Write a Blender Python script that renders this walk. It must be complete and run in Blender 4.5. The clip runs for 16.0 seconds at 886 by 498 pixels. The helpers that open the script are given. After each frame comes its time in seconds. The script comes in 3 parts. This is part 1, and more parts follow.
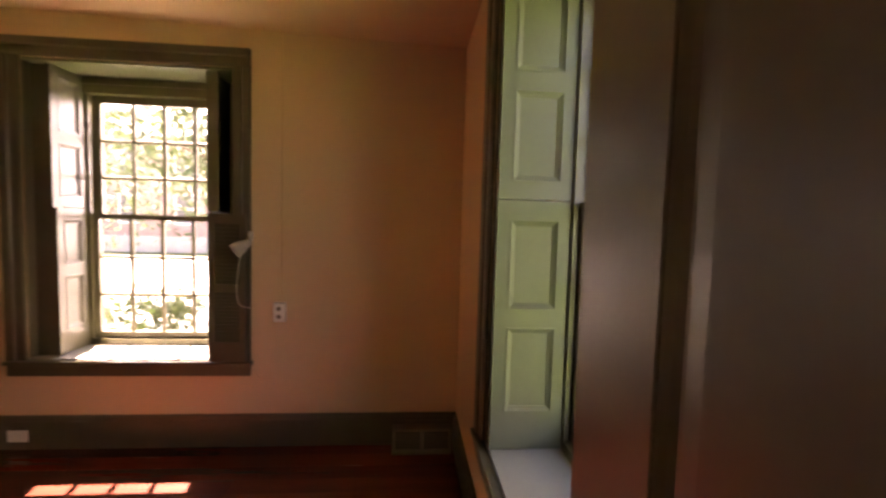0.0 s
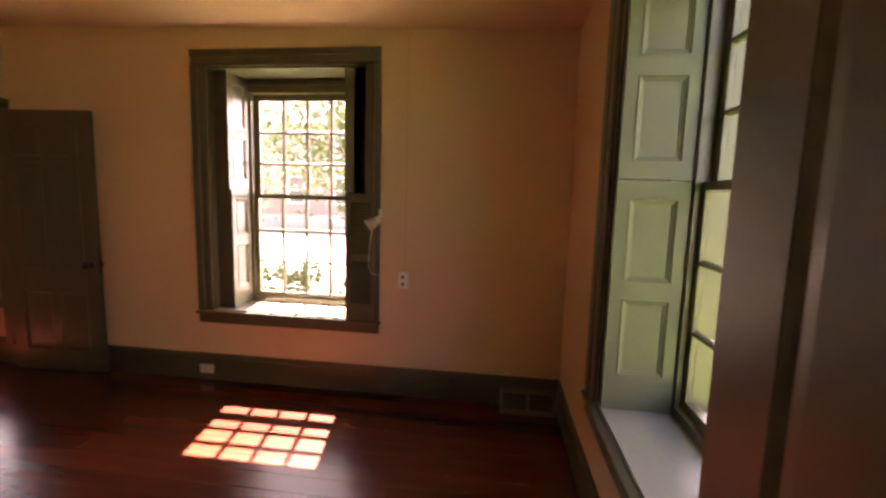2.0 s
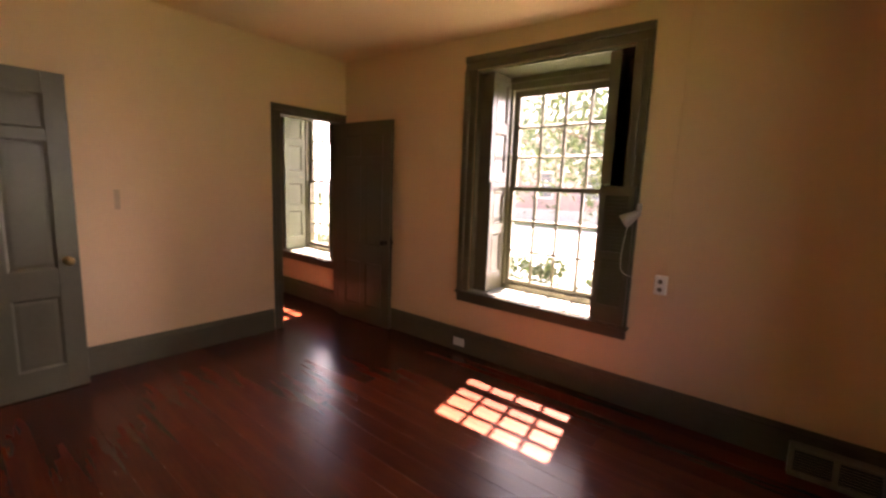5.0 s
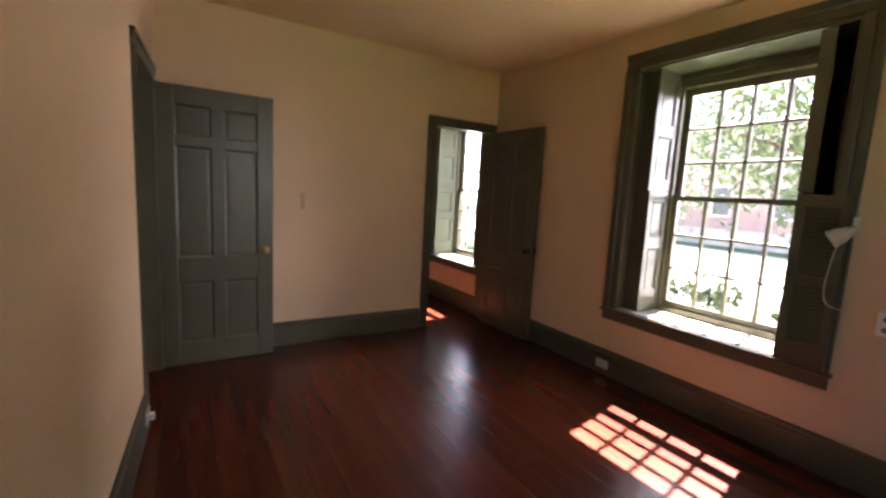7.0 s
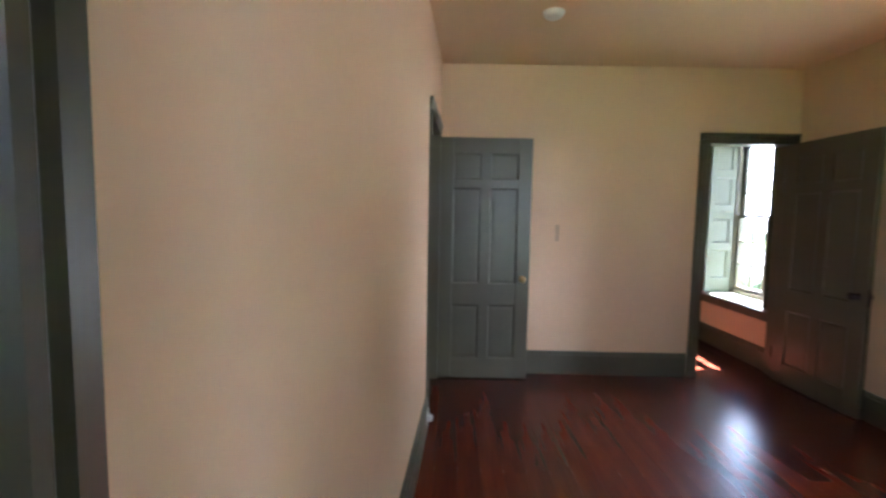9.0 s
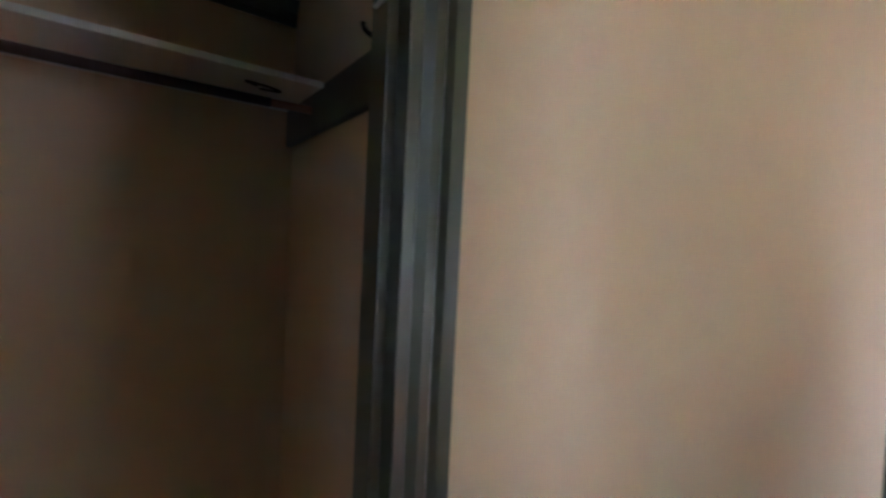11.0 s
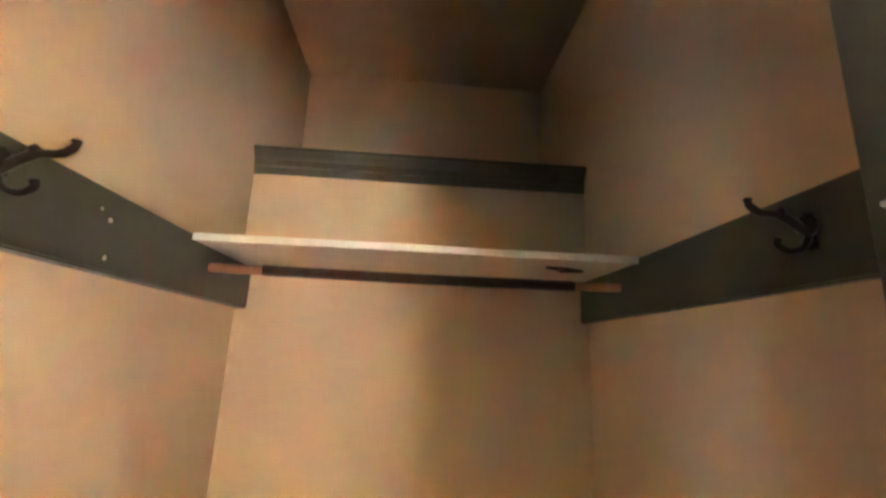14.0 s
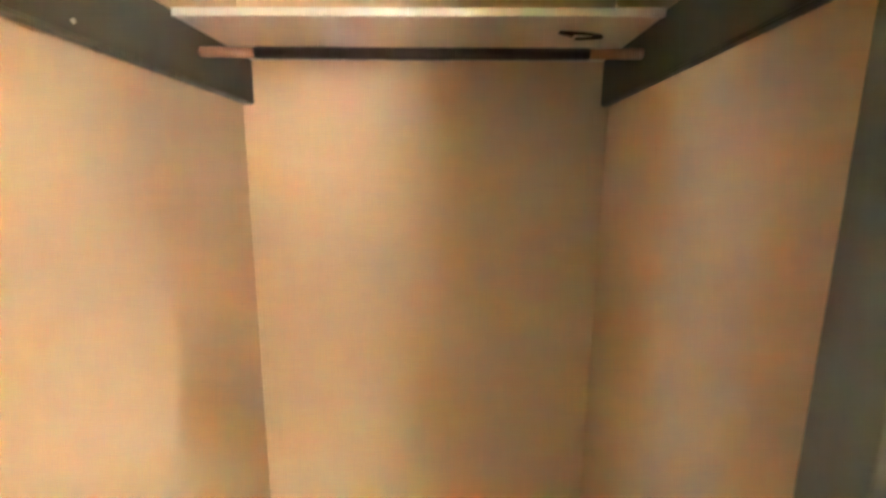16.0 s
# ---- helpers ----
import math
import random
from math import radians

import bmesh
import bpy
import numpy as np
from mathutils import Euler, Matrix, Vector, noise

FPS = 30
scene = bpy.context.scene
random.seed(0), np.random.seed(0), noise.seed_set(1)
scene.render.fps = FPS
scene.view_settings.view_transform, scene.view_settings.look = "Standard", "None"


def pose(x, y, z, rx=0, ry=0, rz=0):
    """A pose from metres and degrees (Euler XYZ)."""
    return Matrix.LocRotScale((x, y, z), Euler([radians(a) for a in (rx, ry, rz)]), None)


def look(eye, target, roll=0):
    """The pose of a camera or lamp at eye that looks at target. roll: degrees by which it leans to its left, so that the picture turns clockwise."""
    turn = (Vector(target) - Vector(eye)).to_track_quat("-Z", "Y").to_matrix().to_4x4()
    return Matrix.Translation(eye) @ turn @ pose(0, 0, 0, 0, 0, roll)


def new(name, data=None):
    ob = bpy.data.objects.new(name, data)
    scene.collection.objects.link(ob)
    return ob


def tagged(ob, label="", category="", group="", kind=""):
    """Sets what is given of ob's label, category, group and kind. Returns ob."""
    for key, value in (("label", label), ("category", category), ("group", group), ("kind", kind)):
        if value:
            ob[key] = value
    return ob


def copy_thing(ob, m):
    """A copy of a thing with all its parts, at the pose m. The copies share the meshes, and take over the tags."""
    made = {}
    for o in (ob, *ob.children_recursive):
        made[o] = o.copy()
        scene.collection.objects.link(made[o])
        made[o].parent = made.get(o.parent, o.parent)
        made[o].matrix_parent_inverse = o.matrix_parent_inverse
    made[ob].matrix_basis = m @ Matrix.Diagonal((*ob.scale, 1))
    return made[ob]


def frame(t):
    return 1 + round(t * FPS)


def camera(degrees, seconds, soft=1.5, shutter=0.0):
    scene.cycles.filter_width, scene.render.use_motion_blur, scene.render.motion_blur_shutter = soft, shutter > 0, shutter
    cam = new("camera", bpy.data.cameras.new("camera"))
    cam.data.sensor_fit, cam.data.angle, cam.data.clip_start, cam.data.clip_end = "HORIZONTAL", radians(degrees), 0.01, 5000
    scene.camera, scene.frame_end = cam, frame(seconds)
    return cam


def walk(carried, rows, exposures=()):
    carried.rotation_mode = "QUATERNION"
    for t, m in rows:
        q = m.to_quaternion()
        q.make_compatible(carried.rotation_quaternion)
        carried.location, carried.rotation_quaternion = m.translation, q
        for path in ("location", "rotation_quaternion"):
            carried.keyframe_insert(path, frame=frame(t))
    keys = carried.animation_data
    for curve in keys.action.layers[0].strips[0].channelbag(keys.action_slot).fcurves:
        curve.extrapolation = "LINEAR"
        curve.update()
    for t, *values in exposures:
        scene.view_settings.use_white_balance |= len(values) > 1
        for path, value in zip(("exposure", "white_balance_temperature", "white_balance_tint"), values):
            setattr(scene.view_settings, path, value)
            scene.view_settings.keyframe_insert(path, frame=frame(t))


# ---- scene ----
# ---------------------------------------------------------------- camera and walk
cam = camera(92.2, 16.0, soft=2.6, shutter=0.4)
PATH = [
    (0, (-0.333, -2.709, 1.445), (-0.172, -0.719, 1.319), 1.6),
    (0.5, (-0.356, -2.804, 1.470), (-0.420, -0.808, 1.374), 1.8),
    (1, (-0.400, -2.871, 1.451), (-0.478, -0.875, 1.338), 2.3),
    (1.5, (-0.452, -2.919, 1.442), (-0.553, -0.934, 1.221), 2.2),
    (2, (-0.478, -2.937, 1.439), (-0.725, -0.966, 1.205), 1.6),
    (2.5, (-0.481, -2.922, 1.433), (-0.966, -0.990, 1.256), 1.6),
    (3, (-0.498, -2.916, 1.433), (-1.178, -1.046, 1.232), 1.7),
    (3.5, (-0.512, -2.915, 1.426), (-1.330, -1.106, 1.185), 1.9),
    (4, (-0.537, -2.914, 1.444), (-1.497, -1.180, 1.175), 2.1),
    (6.5, (-0.539, -2.844, 1.361), (-2.142, -1.678, 1.093), 2.6),
    (7, (-0.541, -2.849, 1.366), (-2.236, -1.819, 1.108), 3.0),
    (7.5, (-0.536, -2.829, 1.353), (-2.324, -1.969, 1.098), 2.8),
    (8, (-0.569, -2.870, 1.377), (-2.431, -2.187, 1.120), 2.7),
    (8.5, (-0.553, -2.912, 1.387), (-2.528, -2.648, 1.207), 1.5),
    (8.7, (-0.567, -2.943, 1.382), (-2.554, -2.786, 1.210), 1.1),
    (10.8, (-0.526, -2.743, 1.320), (-1.835, -4.253, 1.259), 3.6),
    (11, (-0.520, -2.758, 1.342), (-1.705, -4.366, 1.268), 2.8),
    (11.5, (-0.548, -2.815, 1.389), (-1.371, -4.640, 1.223), 3.5),
    (12, (-0.515, -2.854, 1.414), (-1.000, -4.778, 1.163), 3.6),
    (12.5, (-0.475, -2.880, 1.423), (-0.686, -4.860, 1.238), 3.6),
    (13, (-0.459, -2.901, 1.443), (-0.565, -4.898, 1.464), 2.2),
    (13.5, (-0.458, -2.947, 1.470), (-0.574, -4.932, 1.683), 1.9),
    (14, (-0.456, -3.000, 1.513), (-0.578, -4.947, 1.955), 2.3),
    (14.5, (-0.448, -3.037, 1.539), (-0.590, -4.958, 2.077), 1.2),
    (15, (-0.462, -3.075, 1.522), (-0.660, -5.031, 1.887), 1.0),
    (15.5, (-0.515, -3.084, 1.469), (-0.675, -5.078, 1.444), 0.5),
    (16, (-0.535, -3.005, 1.417), (-0.496, -4.974, 1.068), 0.5),
]
EXPO = [(0, 4.9, 8200, 54), (4, 4.85, 8000, 52), (7, 4.7, 6200, 34), (8, 4.95, 6000, 31), (8.7, 5.35, 5300, 27), (11, 5.45, 4850, 22), (12, 6.2, 5250, 23), (12.5, 7.0, 6000, 20), (13, 7.55, 6400, 22), (14.5, 8.25, 6400, 21), (16, 8.5, 6400, 18)]
walk(cam, [(t, look(e, g, r)) for t, e, g, r in PATH], EXPO)

# ---------------------------------------------------------------- sky and sun
SUN_DIR = Vector((0.118, -0.612, -1.0))
elev = math.atan2(1.0, math.hypot(SUN_DIR.x, SUN_DIR.y))
world = bpy.data.worlds.new("sky")
scene.world = world
world.use_nodes = True
wn = world.node_tree.nodes
sky = wn.new("ShaderNodeTexSky")
sky.sky_type = "NISHITA"
sky.sun_disc = False
sky.sun_elevation = elev
sky.sun_rotation = math.atan2(-SUN_DIR.x, -SUN_DIR.y)
wn["Background"].inputs["Strength"].default_value = 0.05
world.node_tree.links.new(sky.outputs[0], wn["Background"].inputs["Color"])
sun = new("sun", bpy.data.lights.new("sun", "SUN"))
sun.data.energy, sun.data.angle, sun.data.color = 5.0, radians(0.6), (1.0, 0.94, 0.85)
sun.matrix_world = look(-12 * SUN_DIR, (0, 0, 0))


# ---------------------------------------------------------------- materials
def material(name, dark, light, rough=0.6, scale=6.0, bump=0.1, bump_scale=60.0, metal=0.0, stretch=(1, 1, 1), island=False, gloss_var=0.1, coat=0.0):
    m = bpy.data.materials.new(name)
    m.use_nodes = True
    nt = m.node_tree
    n, l = nt.nodes, nt.links
    b = n["Principled BSDF"]
    co = n.new("ShaderNodeTexCoord")
    mp = n.new("ShaderNodeMapping")
    mp.inputs["Scale"].default_value = stretch
    l.new(co.outputs["Object"], mp.inputs[0])
    big = n.new("ShaderNodeTexNoise")
    big.inputs["Scale"].default_value, big.inputs["Detail"].default_value = scale, 6
    fine = n.new("ShaderNodeTexNoise")
    fine.inputs["Scale"].default_value, fine.inputs["Detail"].default_value = bump_scale, 4
    for t in (big, fine):
        l.new(mp.outputs[0], t.inputs["Vector"])
    add = n.new("ShaderNodeMath")
    add.operation = "MULTIPLY_ADD"
    l.new(fine.outputs[0], add.inputs[0])
    add.inputs[1].default_value = 0.35
    l.new(big.outputs[0], add.inputs[2])
    last = add.outputs[0]
    if island:
        info = n.new("ShaderNodeObjectInfo")
        mix = n.new("ShaderNodeMath")
        mix.operation = "MULTIPLY_ADD"
        l.new(info.outputs["Random"], mix.inputs[0])
        mix.inputs[1].default_value = 0.34
        l.new(last, mix.inputs[2])
        off = n.new("ShaderNodeMath")
        off.operation = "SUBTRACT"
        l.new(mix.outputs[0], off.inputs[0])
        off.inputs[1].default_value = 0.17
        last = off.outputs[0]
    ramp = n.new("ShaderNodeValToRGB")
    ramp.color_ramp.elements[0].position, ramp.color_ramp.elements[1].position = 0.4, 0.95
    ramp.color_ramp.elements[0].color, ramp.color_ramp.elements[1].color = (*dark, 1), (*light, 1)
    l.new(last, ramp.inputs[0])
    l.new(ramp.outputs[0], b.inputs["Base Color"])
    rr = n.new("ShaderNodeMapRange")
    rr.inputs["To Min"].default_value, rr.inputs["To Max"].default_value = max(0.02, rough - gloss_var), rough + gloss_var
    l.new(big.outputs[0], rr.inputs["Value"])
    l.new(rr.outputs[0], b.inputs["Roughness"])
    b.inputs["Metallic"].default_value = metal
    b.inputs["Coat Weight"].default_value = coat
    b.inputs["Coat Roughness"].default_value = 0.15
    bp = n.new("ShaderNodeBump")
    bp.inputs["Strength"].default_value, bp.inputs["Distance"].default_value = bump, 0.004
    l.new(add.outputs[0], bp.inputs["Height"])
    l.new(bp.outputs[0], b.inputs["Normal"])
    return m


PLASTER = material("plaster_cream", (0.615, 0.435, 0.262), (0.665, 0.475, 0.295), 0.75, 1.6, 0.35, 22)
CEILING = material("plaster_ceiling", (0.65, 0.465, 0.275), (0.70, 0.505, 0.31), 0.8, 1.2, 0.3, 18)
TRIM = material("paint_olive", (0.067, 0.063, 0.036), (0.091, 0.087, 0.050), 0.33, 3.0, 0.18, 35)
# lit copy of the olive trim: daylight and leaf green put into the colour
TRIM_LIT = material("paint_olive_lit", (0.118, 0.140, 0.080), (0.145, 0.168, 0.10), 0.4, 3.0, 0.18, 35)
SASH = material("paint_sash", (0.105, 0.100, 0.052), (0.135, 0.128, 0.068), 0.35, 3.0, 0.15, 35)
STOOL = material("paint_stool", (0.30, 0.31, 0.25), (0.36, 0.37, 0.30), 0.35, 4.0, 0.15, 40)
WOOD = material("floor_mahogany", (0.058, 0.0120, 0.0050), (0.118, 0.0240, 0.0088), 0.26, 2.4, 0.03, 14, stretch=(0.4, 4.5, 4.5), island=True, gloss_var=0.05)
GROOVE = material("floor_gap", (0.02, 0.008, 0.005), (0.03, 0.012, 0.008), 0.8)
WHITE = material("white_plastic", (0.72, 0.71, 0.66), (0.78, 0.77, 0.72), 0.35, 8, 0.05)
# white enamel greyed, its backlit shade put into the colour
ENAMEL = material("lamp_enamel_backlit", (0.40, 0.38, 0.33), (0.48, 0.46, 0.40), 0.4, 10, 0.05)
SHELFW = material("shelf_paint", (0.66, 0.58, 0.47), (0.74, 0.66, 0.55), 0.45, 5, 0.12)
BRASS = material("aged_brass", (0.35, 0.24, 0.09), (0.55, 0.40, 0.18), 0.35, 20, 0.1, metal=1.0)
IRON = material("black_iron", (0.018, 0.013, 0.011), (0.04, 0.028, 0.022), 0.45, 30, 0.4, metal=0.6)
RODM = material("rod_dark_wood", (0.03, 0.018, 0.012), (0.07, 0.04, 0.025), 0.35, 12, 0.15)
COPPER = material("bare_wood_sleeve", (0.30, 0.13, 0.06), (0.42, 0.2, 0.1), 0.5, 12, 0.1)
VENT = material("vent_enamel", (0.13, 0.11, 0.085), (0.18, 0.155, 0.12), 0.4, 12, 0.1)
# near-black that stands in for the shade inside openings, slits and pockets
SHADE_BLACK = material("painted_shade_black", (0.012, 0.012, 0.012), (0.02, 0.02, 0.02), 0.8)
CHIP = material("bare_chip", (0.6, 0.55, 0.42), (0.7, 0.64, 0.5), 0.8)
SMUDGE = material("plaster_patch", (0.40, 0.31, 0.20), (0.48, 0.37, 0.24), 0.85, 20)
CREAM = material("exterior_cream", (0.62, 0.60, 0.47), (0.72, 0.70, 0.56), 0.55, 4, 0.15)
BRICK = material("brick_red", (0.30, 0.21, 0.19), (0.38, 0.27, 0.245), 0.85, 8, 0.3)
STONE = material("stone_pale", (0.40, 0.38, 0.34), (0.52, 0.5, 0.46), 0.85, 3, 0.3)
ROOFM = material("roof_slate", (0.10, 0.10, 0.11), (0.16, 0.16, 0.17), 0.7, 5, 0.3)
GRASS = material("lawn", (0.045, 0.085, 0.02), (0.10, 0.16, 0.04), 0.9, 2.5, 0.8, 30)
PAVE = material("concrete_pale", (0.34, 0.33, 0.30), (0.44, 0.42, 0.39), 0.85, 1.5, 0.3, 15)
BARK = material("bark", (0.06, 0.045, 0.035), (0.13, 0.10, 0.08), 0.9, 9, 0.8, stretch=(1, 1, 0.2))
LEAF = material("leaf_green", (0.02, 0.042, 0.013), (0.045, 0.075, 0.026), 0.5, 3, 0.1, island=True)
_n, _l = LEAF.node_tree.nodes, LEAF.node_tree.links
_t, _x = _n.new("ShaderNodeBsdfTranslucent"), _n.new("ShaderNodeMixShader")
_t.inputs[0].default_value = (0.07, 0.12, 0.04, 1)
_x.inputs[0].default_value = 0.2
_l.new(_n["Principled BSDF"].outputs[0], _x.inputs[1])
_l.new(_t.outputs[0], _x.inputs[2])
_l.new(_x.outputs[0], _n["Material Output"].inputs[0])
WOOD.node_tree.nodes["Principled BSDF"].inputs["Specular IOR Level"].default_value = 0.36
BARK.node_tree.nodes["Principled BSDF"].inputs["Specular IOR Level"].default_value = 0.2


def glass_material():
    m = bpy.data.materials.new("window_glass")
    m.use_nodes = True
    n, l = m.node_tree.nodes, m.node_tree.links
    n.remove(n["Principled BSDF"])
    tr, gl, mx = (n.new("ShaderNode" + k) for k in ("BsdfTransparent", "BsdfGlossy", "MixShader"))
    tr.inputs[0].default_value = (0.96, 0.98, 0.96, 1)
    gl.inputs["Roughness"].default_value = 0.02
    mx.inputs[0].default_value = 0.04
    l.new(tr.outputs[0], mx.inputs[1])
    l.new(gl.outputs[0], mx.inputs[2])
    l.new(mx.outputs[0], n["Material Output"].inputs[0])
    return m


GLASS = glass_material()


# ---------------------------------------------------------------- mesh tools
def bx(bm, x0, x1, y0, y1, z0, z1, bev=0.0):
    """Adds one box, with rounded edges where bev is given."""
    vs = [bm.verts.new(p) for p in ((x0, y0, z0), (x1, y0, z0), (x1, y1, z0), (x0, y1, z0), (x0, y0, z1), (x1, y0, z1), (x1, y1, z1), (x0, y1, z1))]
    fs = [bm.faces.new([vs[i] for i in q]) for q in ((3, 2, 1, 0), (4, 5, 6, 7), (0, 1, 5, 4), (1, 2, 6, 5), (2, 3, 7, 6), (3, 0, 4, 7))]
    if bev:
        edges = {e for f in fs for e in f.edges}
        bmesh.ops.bevel(bm, geom=list(edges), offset=bev, segments=2, affect="EDGES", profile=0.5)
    return bm


def B(*boxes, bev=0.0):
    bm = bmesh.new()
    for b in boxes:
        bx(bm, *b, bev=bev)
    return bm


def prism(bm, outline, axis, a0, a1):
    """Extrudes a closed outline of (u, v) along 'x', 'y' or 'z' from a0 to a1."""
    def p(u, v, a):
        return {"x": (a, u, v), "y": (u, a, v), "z": (u, v, a)}[axis]
    lo = [bm.verts.new(p(u, v, a0)) for u, v in outline]
    hi = [bm.verts.new(p(u, v, a1)) for u, v in outline]
    n = len(outline)
    for i in range(n):
        bm.faces.new((lo[i], lo[(i + 1) % n], hi[(i + 1) % n], hi[i]))
    bm.faces.new(lo[::-1])
    bm.faces.new(hi)
    bmesh.ops.recalc_face_normals(bm, faces=bm.faces)
    return bm


def tube(bm, pts, radii, sides=10):
    pts = [Vector(p) for p in pts]
    rings = []
    for i, p in enumerate(pts):
        d = (pts[min(i + 1, len(pts) - 1)] - pts[max(i - 1, 0)]).normalized()
        a = d.orthogonal().normalized()
        if rings:
            a = (ref - d * ref.dot(d)).normalized()
        ref = a
        c = d.cross(a)
        r = radii[i] if isinstance(radii, (list, tuple)) else radii
        rings.append([bm.verts.new(p + r * (math.cos(k * math.tau / sides) * a + math.sin(k * math.tau / sides) * c)) for k in range(sides)])
    for r0, r1 in zip(rings, rings[1:]):
        for k in range(sides):
            bm.faces.new((r0[k], r0[(k + 1) % sides], r1[(k + 1) % sides], r1[k]))
    bm.faces.new(rings[0][::-1])
    bm.faces.new(rings[-1])
    return bm


def lathe(bm, profile, m=Matrix(), sides=20):
    """Turns (radius, height) pairs about the z axis, placed by m."""
    rings = [[bm.verts.new(m @ Vector((r * math.cos(k * math.tau / sides), r * math.sin(k * math.tau / sides), h))) for k in range(sides)] for r, h in profile]
    for r0, r1 in zip(rings, rings[1:]):
        for k in range(sides):
            bm.faces.new((r0[k], r0[(k + 1) % sides], r1[(k + 1) % sides], r1[k]))
    bm.faces.new(rings[0][::-1])
    bm.faces.new(rings[-1])
    return bm


def smooth_path(pts, n=6):
    out = []
    P = [Vector(p) for p in pts]
    for i in range(len(P) - 1):
        a, b, c, d = P[max(i - 1, 0)], P[i], P[i + 1], P[min(i + 2, len(P) - 1)]
        for k in range(n):
            t = k / n
            out.append(0.5 * (2 * b + (c - a) * t + (2 * a - 5 * b + 4 * c - d) * t * t + (3 * b - a - 3 * c + d) * t ** 3))
    return out + [P[-1]]


def mesh_of(name, bm, mat, soft=False):
    bmesh.ops.recalc_face_normals(bm, faces=bm.faces)
    me = bpy.data.meshes.new(name)
    bm.to_mesh(me)
    bm.free()
    me.materials.append(mat)
    if soft:
        me.shade_smooth()
    return me


def part(name, bm, mat, parent, label="", soft=False):
    ob = new(name, mesh_of(name, bm, mat, soft))
    ob.parent = parent
    return tagged(ob, label)


def struct(name, bm, mat, label, category):
    return tagged(new(name, mesh_of(name, bm, mat)), label, category, kind="structure")


def thing(name, m, label, category, group="", kind=""):
    e = new(name)
    e.matrix_world = m
    e.empty_display_size = 0.1
    return tagged(e, label, category, group, kind)


# ---------------------------------------------------------------- the shell
XW, YF, H = -4.26, -3.24, 2.60
SM = pose(0, -3.235, 0, 0, 0, -2.95)   # the south wall runs slightly askew
XA, YA = -7.4, -3.4            # far walls of the next room
XC, YC, YR = -0.925, -4.129, -4.53   # closet: west side, back, upper recess


def wall_x(bm, x0, x1, y0, y1, holes, z0=0.0, z1=2.75):
    """A wall along x with rectangular holes (a, b, bottom, top), sorted by a."""
    at = x0
    for a, b, c, d in holes:
        bx(bm, at, a, y0, y1, z0, z1)
        if c > z0:
            bx(bm, a, b, y0, y1, z0, c)
        bx(bm, a, b, y0, y1, d, z1)
        at = b
    bx(bm, at, x1, y0, y1, z0, z1)
    return bm


W1C, W3C, W2C = -2.00, -5.00, -1.616
SW2 = dict(half=0.505, meet=1.515, top=2.36, split=1.537, head=2.44)
SW1 = dict(half=0.450, meet=1.42, top=2.22, split=1.47, head=2.335)
north = wall_x(bmesh.new(), XA - 0.3, 0.45, 0.0, 0.45, [(W3C - 0.53, W3C + 0.53, 0.50, 2.335), (W1C - 0.595, W1C + 0.595, 0.50, 2.335)], -0.7)
struct("wall_north", north, PLASTER, "warm cream plaster outer wall with deep window openings", "wall")
east = bmesh.new()
for b in ((0, 0.45, -0.001 + W2C + 0.61, 0, -0.7, 2.75), (0, 0.45, W2C - 0.61, W2C + 0.609, -0.7, 0.50), (0, 0.45, W2C - 0.61, W2C + 0.609, 2.44, 2.75), (0, 0.45, -4.8, W2C - 0.61, -0.7, 2.75)):
    bx(east, *b)
struct("wall_east", east, PLASTER, "warm cream plaster outer wall with one deep window", "wall")
west = bmesh.new()
for b in ((XW - 0.13, XW, -3.04, -0.76, 0, 2.75), (XW - 0.13, XW, -0.04, 0, 0, 2.75), (XW - 0.13, XW, -0.76, -0.04, 2.035, 2.75)):
    bx(west, *b)
struct("wall_west", west, PLASTER, "cream plaster partition wall with a doorway", "wall")
south = wall_x(bmesh.new(), XW - 0.13, 0.0, -0.055, 0.0, [(-4.085, -3.325, 0, 2.035), (-0.79, -0.004, 0, 2.035)])
struct("wall_south", south, PLASTER, "cream plaster wall with a closet opening and a doorway", "wall").matrix_world = SM
struct("wall_next_room", B((XA - 0.3, XA, -4.8, 0, 0, 2.75), (XA, XW - 0.13, YA - 0.2, YA, 0, 2.75)), PLASTER, "plain cream plaster walls of the next room", "wall")
hall = B((-5.2, -5.08, -5.0, -3.4, 0, 2.75), (-2.3, -2.2, -5.0, -3.18, 0, 2.75), (-5.2, -2.2, -5.1, -5.0, 0, 2.75))
struct("wall_hall", hall, PLASTER, "plain cream plaster walls of the dim hall", "wall")
clos = B((XC - 0.1, XC, YR - 0.1, -3.245, 0, 2.75), (XC, 0, YR - 0.1, YC, 0, 2.012), (XC, 0, YR - 0.1, YR, 2.012, 2.75))
struct("wall_closet", clos, PLASTER, "cream plaster closet walls with a ledge at the back", "wall")
cl = bmesh.new()
vs = [cl.verts.new(p) for p in ((XW, -3.27, 2.65), (0, -3.27, 2.55), (0, 0, 2.53), (XW, 0, 2.64))]
vt = [cl.verts.new(v.co + Vector((0, 0, 0.2))) for v in vs]
cl.faces.new(vs), cl.faces.new(vt[::-1])
for i in range(4):
    cl.faces.new((vs[i], vt[i], vt[(i + 1) % 4], vs[(i + 1) % 4]))
struct("ceiling", cl, CEILING, "cream plaster ceiling, slightly uneven", "ceiling")
struct("ceiling_closet", B((XC, 0, YR, -3.272, 2.54, 2.72)), CEILING, "cream plaster closet ceiling", "ceiling")
